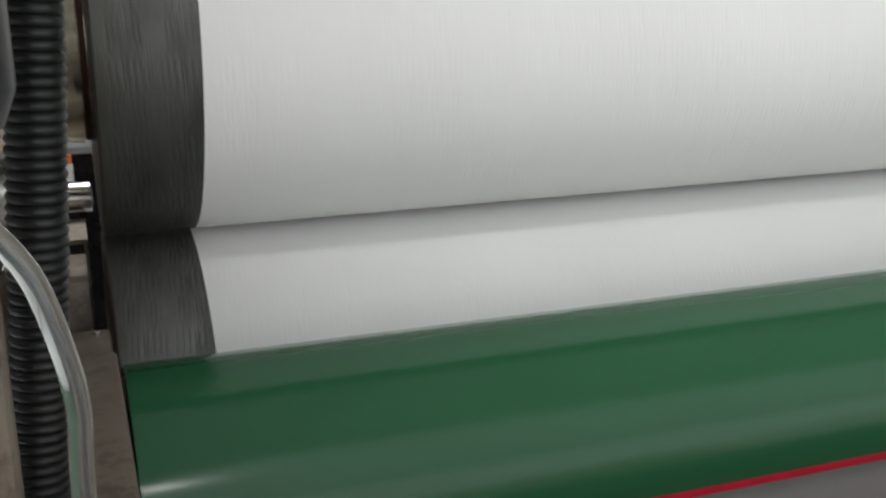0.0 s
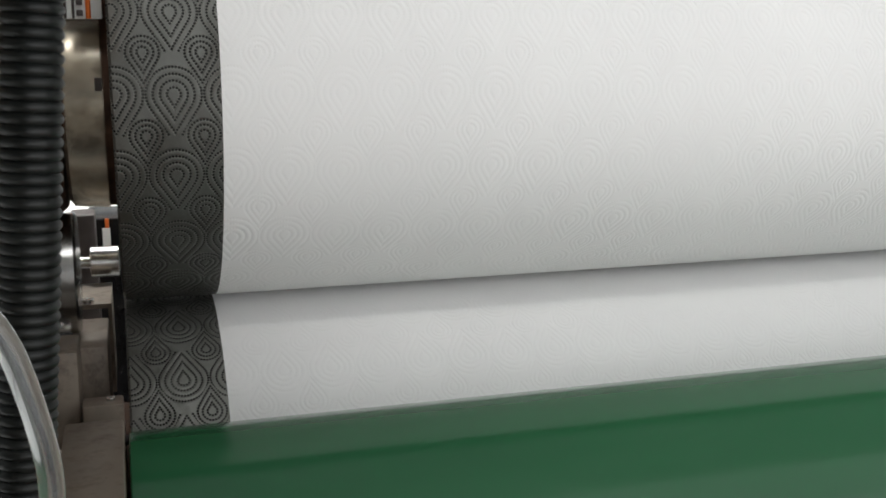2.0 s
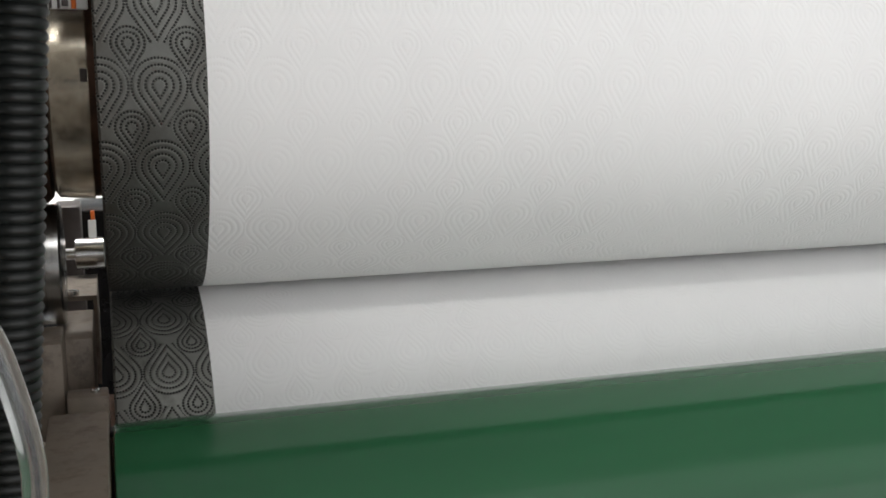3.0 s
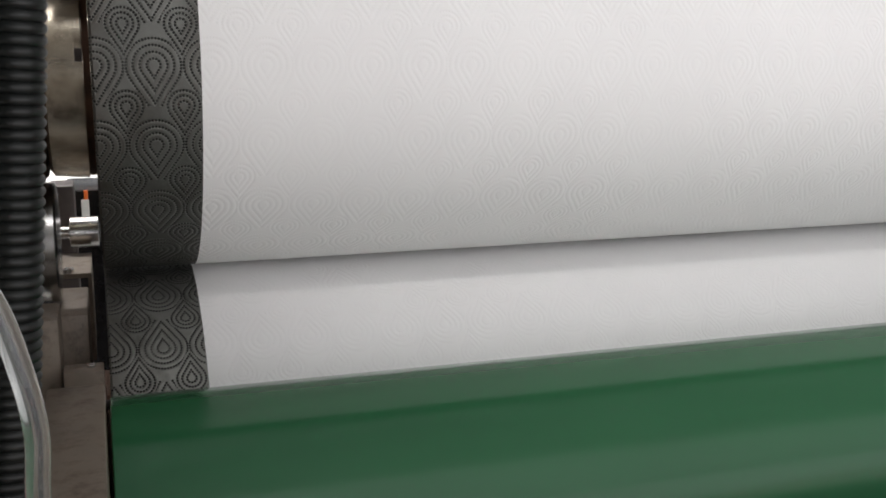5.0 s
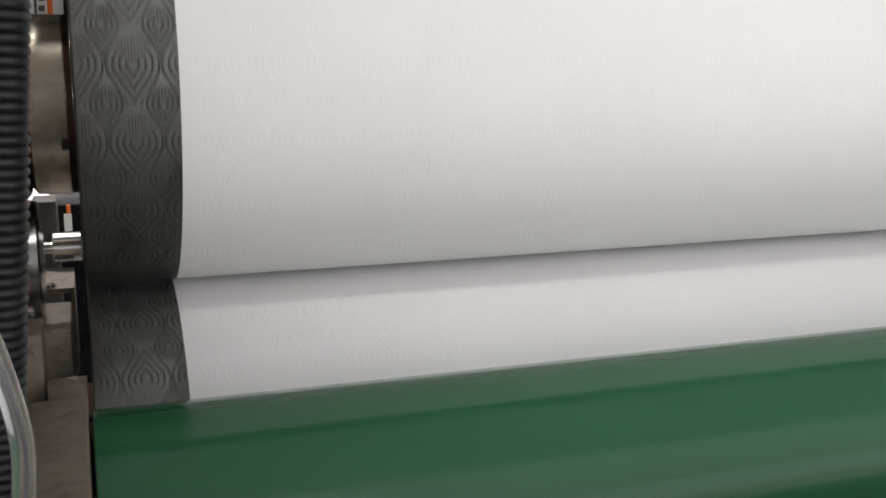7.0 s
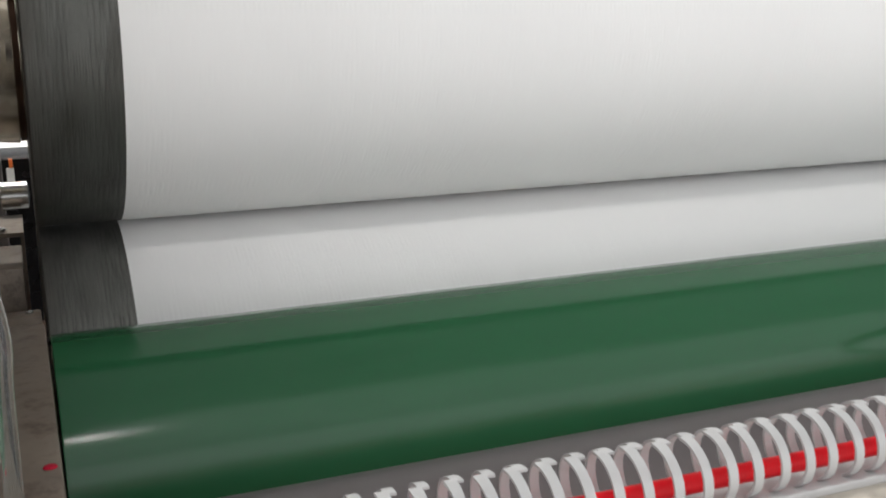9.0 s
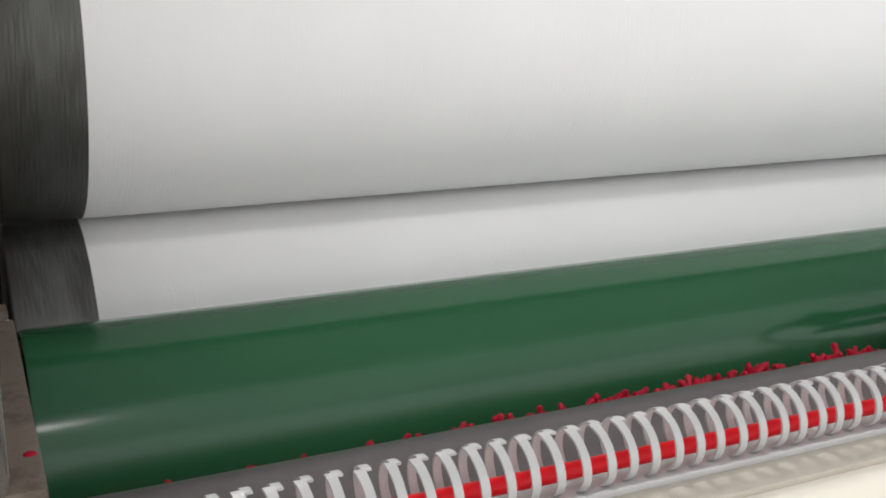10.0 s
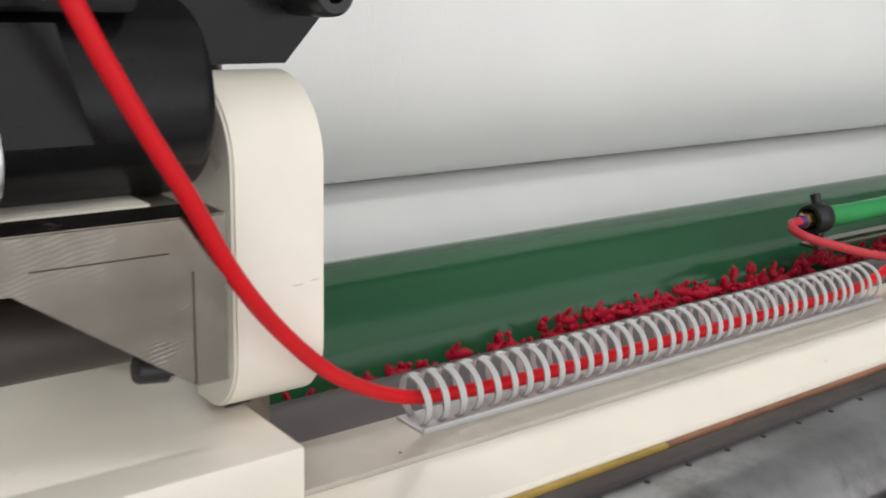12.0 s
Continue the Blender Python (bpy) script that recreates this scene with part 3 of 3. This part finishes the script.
spot = part("dye_spot", lathe([(0, 0.0035), (0.0006, 0.003), (0.0009, 0.001)], 14, "Z"), RED_WET)
spot.matrix_basis = pose(-0.076, -0.462, ZN - 0.0237, 0, 0, 20)
tagged(spot, "small dried spot of red dye on the beige arm", "stain")

# ---- machine side at the roll ends ----
def side_frame():
    e = thing("side_frame", "beige painted machine side frame with rusty spots", "machine frame")
    part("frame_plate", box((-0.245, -0.30, 0.0), (-0.150, 0.45, ZN + 0.62), 0.006), FRAME, e)
    arm = part("bearing_arm", box((-0.104, -0.505, ZN - 0.30), (-0.0705, -0.222, ZN - 0.024), 0.002), FRAME, e, "beige arm speckled with rust")
    part("arm_cap", box((-0.128, -0.45, ZN - 0.30), (-0.1045, -0.24, ZN - 0.034), 0.004), DARK_BEAM, e)
    low = part("arm_block", box((-0.0985, -0.125, ZN - 0.30), (-0.0715, -0.105, ZN - 0.0475), 0.0015), FRAME, e)
    block = part("spacer_block", box((-0.1085, -0.045, ZN - 0.30), (-0.0815, 0.045, ZN - 0.028), 0.0015), FRAME, e)
    part("angle_bracket", prism([(-0.110, ZN - 0.29), (-0.110, ZN - 0.021), (-0.079, ZN - 0.021), (-0.079, ZN - 0.10), (-0.082, ZN - 0.10), (-0.082, ZN - 0.025), (-0.107, ZN - 0.025), (-0.107, ZN - 0.29)], 0.065, 0.15, "Y"), FRAME, e)
    part("plate_step", box((-0.132, -0.105, ZN - 0.30), (-0.1005, -0.055, ZN - 0.014), 0.002), FRAME, e)
    part("latch", box((-0.114, -0.222, ZN - 0.30), (-0.1075, -0.19, ZN - 0.052), 0.001), CREAM, e)
    socket_bolt(block, (-0.0985, 0.072, ZN - 0.0212), "Z", 0.0055, 0.004)
    socket_bolt(low, (-0.080, -0.115, ZN - 0.0475), "Z", 0.003, 0.002)
    socket_bolt(arm, (-0.0705, -0.228, ZN - 0.036), "X", 0.003, 0.003, DARK_BEAM)
    part("bearing_flange", lathe([(-0.149, 0.01), (-0.149, 0.0475), (-0.118, 0.0475), (-0.117, 0.0465), (-0.112, 0.0465), (-0.1115, 0.047), (-0.102, 0.047), (-0.1005, 0.0455), (-0.1005, 0.01)], 80), STEEL, e, "bright turned steel flange", at=pose(0, 0.0, ZN + 0.021))
    part("tie_rod", lathe([(-0.15, 0.004), (-0.15, 0.0055), (-0.088, 0.0055), (-0.088, 0.004)], 24), STEEL, e, at=pose(0, 0.16, ZN - 0.003))
    part("rod_nut", lathe([(-0.098, 0.007), (-0.0965, 0.0145), (-0.072, 0.0145), (-0.070, 0.007)], 24), STEEL, e, at=pose(0, 0.16, ZN - 0.003))
    part("rear_post", box((-0.126, 0.40, 0.0), (-0.098, 0.45, ZN + 0.006), 0.003), DARK_BEAM, e)
    return e


side_frame()


def rear_machine():
    """What shows through the gap behind the rolls."""
    e = thing("rear_cabinet", "white control cabinet behind the rolls", "cabinet")
    part("body", box((-0.55, 1.30, 0.0), (0.25, 1.60, ZN - 0.0905), 0.004), BLACK_PAINT, e)
    part("top_panel", prism([(0.90, ZN - 0.090), (0.90, ZN - 0.070), (0.95, ZN - 0.026), (1.65, ZN - 0.026), (1.65, ZN - 0.090)], -0.60, 0.30), WHITE_PANEL, e)
    part("side_leg", box((-0.135, 1.1, 0.0), (-0.085, 1.2, ZN - 0.091), 0.004), GALV, e)
    part("side_leg", box((-0.60, 1.1, 0.0), (-0.55, 1.2, ZN - 0.091), 0.004), GALV, e)
    k_ = thing("terminal_strip", "white terminal strip with orange and dark wires", "terminal strip")
    part("strip", box((-0.0955, -0.103, ZN + 0.2115), (-0.0705, -0.0985, ZN + 0.26), 0.001), WHITE_PANEL, k_)
    part("hanger", box((-0.155, -0.0984, ZN + 0.245), (-0.0745, -0.095, ZN + 0.262), 0.001), GALV, k_)
    for q in range(4):
        part("clamp", box((-0.0866, -0.1062, ZN + 0.2135 + 0.007 * q), (-0.0825, -0.1031, ZN + 0.2175 + 0.007 * q), 0.0005), DARK_BEAM, k_)
    for wx, wm in ((-0.0935, DARK_BEAM), (-0.0885, DARK_BEAM), (-0.0792, ORANGE)):
        part("wire", sweep([Vector((wx, -0.105, ZN + 0.2118)), Vector((wx, -0.1052, ZN + 0.23)), Vector((wx, -0.105, ZN + 0.262))], 0.0017 if wm is ORANGE else 0.0009, 10), wm, k_)
    m_ = thing("machine_base", "black painted machine housing behind the rolls", "machine housing")
    part("housing", box((-0.116, 0.60, 0.0), (0.25, 0.72, ZN - 0.030), 0.004), BLACK_PAINT, m_)
    part("red_tab", box((-0.091, 0.594, ZN - 0.042), (-0.086, 0.5998, ZN - 0.030), 0.0008), ORANGE, m_)
    part("white_tab", box((-0.095, 0.594, ZN - 0.066), (-0.085, 0.5998, ZN - 0.0425), 0.0008), WHITE_PANEL, m_)
    c = thing("cable_tray", "white tray of orange cables behind the rolls", "cable tray")
    part("tray", box((-0.8, 1.2, ZN + 0.30), (0.3, 1.5, ZN + 0.34), 0.003), WHITE_PANEL, c)
    for k in range(4):
        part("cable", sweep([Vector((-0.22 + 0.05 * k, 1.24, ZN + 0.28)), Vector((-0.22 + 0.05 * k, 1.23, ZN + 0.5)), Vector((-0.22 + 0.05 * k, 1.22, ZN + 0.72))], 0.012 if k % 2 else 0.008, 12), ORANGE if k % 2 else DARK_BEAM, c)
    part("post", box((-0.8, 1.45, 0.0), (-0.74, 1.5, ZN + 0.30), 0.003), GALV, c)
    part("post", box((0.24, 1.45, 0.0), (0.30, 1.5, ZN + 0.30), 0.003), GALV, c)


rear_machine()


def conduit():
    """Corrugated hose: the radius follows the ribs."""
    pts = [(-0.080, -0.43, 0.42), (-0.0875, -0.42, 0.26), (-0.0915, -0.42, 0.208), (-0.0985, -0.42, 0.118), (-0.1055, -0.42, 0.035), (-0.110, -0.425, -0.03), (-0.112, -0.44, -0.2), (-0.114, -0.46, -0.5)]
    rough = smooth_line([(x, y, z + ZN) for x, y, z in pts], 90)
    # even steps, a whole number of them to each rib
    rib, step = 0.0045, 0.00045
    line, left = [rough[0]], step
    for a, b in zip(rough, rough[1:]):
        here, gap = a.copy(), (b - a).length
        while gap >= left:
            here = here + (b - a).normalized() * left
            gap -= left
            left = step
            line.append(here.copy())
        left -= gap

    def radius(s):
        q = (s / rib) % 1.0
        return 0.0105 + 0.0014 * math.sin(math.pi * q) ** 0.8
    return tagged(part("corrugated_conduit", sweep(line, radius, 22), CONDUIT), "black corrugated plastic conduit hanging by the side frame", "conduit")


conduit()
hose("clear_hose", [(-0.132, -0.50, 0.128), (-0.116, -0.50, 0.122), (-0.102, -0.50, 0.104), (-0.0945, -0.50, 0.080), (-0.0905, -0.50, 0.055), (-0.0915, -0.50, 0.03), (-0.092, -0.50, -0.02), (-0.095, -0.50, -0.12), (-0.095, -0.50, -0.3)], 0.0042, CLEAR, "clear plastic hose curving down from the air cylinder", 20)


def air_cylinder():
    e = thing("air_cylinder", "black air cylinder with a brass ring on the side frame", "air cylinder", pose(-0.1312, -0.495, ZN))
    part("barrel", lathe([(0.148, 0.018), (0.150, 0.028), (0.162, 0.0325), (0.45, 0.0325), (0.455, 0.028)], 40, "Z"), BLACK_PAINT, e)
    part("brass_ring", lathe([(0.143, 0.020), (0.143, 0.0262), (0.1475, 0.0262), (0.1475, 0.020)], 32, "Z"), BRASS, e)
    part("port", lathe([(0.116, 0.010), (0.117, 0.020), (0.1425, 0.022), (0.1425, 0.010)], 28, "Z"), BLACK, e)
    part("bracket", box((-0.09, 0.0, 0.20), (0.0, 0.2, 0.42), 0.003), FRAME, e)
    part("bracket_lower", box((-0.07, 0.022, -0.25), (0.017, 0.05, 0.118), 0.004), FRAME, e)
    return e


air_cylinder()


def rounded(lo, hi, r_top, r_bot, n=8):
    """Outline in (y, z) of a guard: rounded towards the front, square at the back."""
    (y0, z0), (y1, z1) = lo, hi
    out = [(y1, z0), (y1, z1)]
    for k in range(n + 1):
        a = radians(90 + 90 * k / n)
        out.append((y0 + r_top + r_top * math.cos(a), z1 - r_top + r_top * math.sin(a)))
    for k in range(n + 1):
        a = radians(180 + 90 * k / n)
        out.append((y0 + r_bot + r_bot * math.cos(a), z0 + r_bot + r_bot * math.sin(a)))
    return out


def drive_unit():
    e = thing("drive_unit", "black gear motor with a cream rounded belt guard", "motor")
    guard = part("belt_guard", prism(rounded((-0.645, ZN + 0.0237), (-0.598, ZN + 0.1950), 0.044, 0.034, 14), -0.1635, -0.1125, "X", 0.0015), CREAM, e, "cream rounded belt guard")
    for y, z in ((-0.624, 0.182), (-0.636, 0.112), (-0.628, 0.046)):
        socket_bolt(guard, (-0.1652, y, ZN + z), "X", 0.0017, 0.0017, BLACK)
    part("scratch", box((-0.1205, -0.6453, ZN + 0.0926), (-0.1160, -0.6445, ZN + 0.0929), 0), STRIP, guard)
    part("scratch", box((-0.131, -0.6453, ZN + 0.0912), (-0.1255, -0.6445, ZN + 0.0915), 0), STRIP, guard)
    part("motor_body", lathe([(-0.42, 0.03), (-0.42, 0.044), (-0.285, 0.047), (-0.283, 0.050), (-0.272, 0.050), (-0.270, 0.047), (-0.174, 0.047), (-0.1695, 0.044), (-0.1680, 0.030), (-0.1636, 0.030)], 64), BLACK_PAINT, e, at=pose(-0.0065, -0.612, ZN + 0.186))
    part("motor_pad", prism([(-0.30, ZN + 0.172), (-0.30, ZN + 0.221), (-0.246, ZN + 0.221), (-0.233, ZN + 0.172)], -0.664, -0.62, "Y", 0.0015), BLACK_PAINT, e)
    part("terminal_box", box((-0.33, -0.654, ZN + 0.2235), (-0.207, -0.6005, ZN + 0.33), 0.005), BLACK_PAINT, e)
    part("shaft_end", lathe([(-0.40, 0.012), (-0.40, 0.020), (-0.278, 0.020), (-0.276, 0.012)], 32), STEEL, e, at=pose(-0.002, -0.684, ZN + 0.175))
    part("gear_case", prism([(-0.40, ZN + 0.15), (-0.40, ZN + 0.45), (-0.035, ZN + 0.45), (-0.073, ZN + 0.242), (-0.087, ZN + 0.221), (-0.108, ZN + 0.1976), (-0.175, ZN + 0.1976), (-0.175, ZN + 0.15)], -0.600, -0.55, "Y", 0.003), BLACK_PAINT, e)
    part("eye", lathe([(-0.636, 0.0055), (-0.636, 0.010), (-0.634, 0.0118), (-0.625, 0.0125), (-0.5995, 0.0125), (-0.5995, 0.0055)], 28, "Y", closed=True), BLACK, e, at=pose(-0.101, 0, ZN + 0.2345))
    part("mount_plate", box((-0.46, -0.652, ZN + 0.1392), (-0.206, -0.585, ZN + 0.1425), 0.001), CREAM, e)
    part("slot_bar", box((-0.46, -0.6545, ZN + 0.1290), (-0.1865, -0.59, ZN + 0.1390), 0.001), SLOT, e)
    gusset = part("gusset", prism([(-0.43, ZN + 0.142), (-0.1845, ZN + 0.142), (-0.1845, ZN + 0.065), (-0.1995, ZN + 0.065), (-0.275, ZN + 0.118), (-0.43, ZN + 0.118)], -0.682, -0.655, "Y", 0.0008), BRUSHED, e, "brushed bare steel gusset plate")
    part("gusset_seam", box((-0.2006, -0.6827, ZN + 0.066), (-0.2002, -0.6815, ZN + 0.118), 0), DARK_BEAM, gusset)
    part("gusset_seam", box((-0.268, -0.6827, ZN + 0.1268), (-0.211, -0.6815, ZN + 0.1272), 0), DARK_BEAM, gusset)
    part("spindle", lathe([(-0.46, 0.012), (-0.46, 0.02), (-0.20, 0.02), (-0.20, 0.012)], 32), DARK_BEAM, e, at=pose(0, -0.62, ZN + 0.080))
    screw = part("socket_screw", lathe([(0.0, 0.0042), (0.0, 0.0058), (0.0012, 0.0066), (0.014, 0.0066), (0.0142, 0.004), (0.030, 0.004)], 24), BLACK, e, at=pose(-0.221, -0.664, ZN + 0.0715, 0, 8, 0))
    part("hex_socket", lathe([(-0.0006, 0.0015), (-0.0006, 0.0036), (0.0005, 0.0036), (0.0005, 0.0015)], 6), DARK_BEAM, screw)
    part("foot", box((-0.155, -0.615, ZN + 0.0202), (-0.140, -0.600, ZN + 0.0236), 0.001), DARK_BEAM, e)
    return e


drive_unit()
bp = thing("base_plate", "thick cream painted base plate under the motor", "base plate")
part("slab", box((-0.62, -0.678, ZN - 0.0118), (-0.143, -0.49, ZN + 0.020), 0.0025), CREAM, bp)
part("corner_block", box((-0.315, -0.715, ZN - 0.0118), (-0.285, -0.6785, ZN + 0.017), 0.002), CREAM, bp)


def roll_cover():
    """Dark cover between the side frames, over the upper roll."""
    e = thing("roll_cover", "dark painted steel cover over the upper embossing roll", "machine cover")
    xa, xb = -0.150, X1 + 0.10
    part("cover_plate", prism([(-0.13, ZN + 0.352), (-0.13, ZN + 0.43), (0.20, ZN + 0.43), (0.20, ZN + 0.40), (-0.10, ZN + 0.40), (-0.118, ZN + 0.352)], xa, xb), DARK_BEAM, e)
    return e


def right_frame():
    e = thing("side_frame", "beige painted machine side frame at the drive end", "machine frame")
    part("frame_plate", box((X1 + 0.10, -0.40, 0.0), (X1 + 0.19, 0.45, ZN + 0.62), 0.006), FRAME, e)
    return e


right_frame()
roll_cover()

# ---- splashing dye ----
def splash_meshes(count):
    """Lumps of liquid: a low foot from which knobbly fingers with round tips stand up."""
    out = []
    rng = random.Random(5)
    for i in range(count):
        b = bmesh.new()
        bmesh.ops.create_icosphere(b, subdivisions=3, radius=1.0)
        wide, deep, high = rng.uniform(0.008, 0.014), rng.uniform(0.004, 0.006), rng.uniform(0.004, 0.006)
        for v in b.verts:
            v.co = Vector((v.co.x * wide, v.co.y * deep, v.co.z * high))
        for k in range(rng.randint(2, 5)):
            x = rng.uniform(-0.8, 0.8) * wide
            long = rng.uniform(0.005, 0.010) if k else rng.uniform(0.008, 0.017)
            lean = Vector((rng.uniform(-0.45, 0.45), rng.uniform(-0.3, 0.3), 1.0)).normalized()
            bend = Vector((rng.uniform(-0.3, 0.3), rng.uniform(-0.2, 0.2), 0))
            r0, r1, knob = rng.uniform(0.0028, 0.0042), rng.uniform(0.0016, 0.0024), rng.uniform(0, 6)
            line = [Vector((x, 0, 0)) + lean * (long * q / 11) + bend * long * (q / 11) ** 2 for q in range(12)]
            total = sum((q - p).length for p, q in zip(line, line[1:]))

            def radius(a):
                q = min(1.0, a / total)
                body = r0 + (r1 - r0) * q + 0.0005 * math.sin(knob + 9 * q) + 0.0008 * q ** 4
                return max(0.0002, body * math.sqrt(max(0.0, 1 - max(0.0, (q - 0.78) / 0.22) ** 2)))
            sweep(line, radius, 10, b)
        for v in b.verts:
            v.co += 0.0010 * noise.noise_vector(v.co * 260 + Vector((i * 3.1, 0, 0)))
        bmesh.ops.recalc_face_normals(b, faces=b.faces)
        me = bpy.data.meshes.new("splash")
        b.to_mesh(me)
        b.free()
        me.materials.append(RED_WET)
        me.polygons.foreach_set("use_smooth", [True] * len(me.polygons))
        out.append(me)
    return out


splash = thing("dye_splash", "red dye splashing up between grey and green rolls", "liquid", pose(0, -0.393, ZN - 0.098))
SPLASHES = []
_m = splash_meshes(21)
_rng = random.Random(11)
for k in range(150):
    o = new("splash", _m[k % len(_m)])
    o.parent = splash
    x = -0.02 + 1.25 * (k + _rng.uniform(-0.8, 0.8)) / 150
    o.location = (x, 0, -0.036)
    SPLASHES.append((o, x, _rng.uniform(0.0, 1.0)))


# ---- what moves ----
def motions():
    def spin(t):
        """Degrees turned by the embossing rolls: the pattern runs, seems to stand, and blurs again."""
        if t < 1.1:
            return -273.0 * (1.1 - t) ** 2
        if t < 6.2:
            return 0.0
        if t < 6.7:
            return 18.0 * (t - 6.2) ** 2
        if t < 7.2:
            return 4.5 + 18.0 * (t - 6.7) + 250.0 * (t - 6.7) ** 2
        return 76.0 + 268.0 * (t - 7.2) + min(1, (t - 7.2) / 0.8) * 380.0 * max(0.0, t - 7.6)
    times = [0.1 * k for k in range(12)] + [6.2] + [6.2 + 0.1 * k for k in range(1, 59)]
    for ob, y, z, way in ((upper_roll, AY, AZ, 1), (upper_web, AY, AZ, 1), (lower_roll, BY, BZ, -1), (lower_web, BY, BZ, -1),
                          (green_roll, CY, CZ, 1), (grey_roll, GY, GZ, -1)):
        walk(ob, [(t, pose(0, y, z, way * spin(t))) for t in times])
    for k, (o, x, w) in enumerate(SPLASHES):
        rng = random.Random(100 + k)
        near = 0.28 + 0.72 * min(1.0, max(0.0, x / 0.40))
        rows = [(0.0, pose(x, 0, -0.036)), (9.6, pose(x, 0, -0.036))]
        for j in range(24):
            t = 9.7 + 0.1 * j
            grow = min(1.0, max(0.04, (t - 9.6) / 2.5))
            up = rng.random() ** 1.6
            rows.append((t, pose(x + rng.uniform(-0.008, 0.008), rng.uniform(-0.005, 0.004), -0.014 + near * (0.013 + (0.006 + 0.028 * up) * grow) , rng.uniform(-20, 20), rng.uniform(-16, 16), rng.uniform(-40, 40))))
        walk(o, rows)


motions()
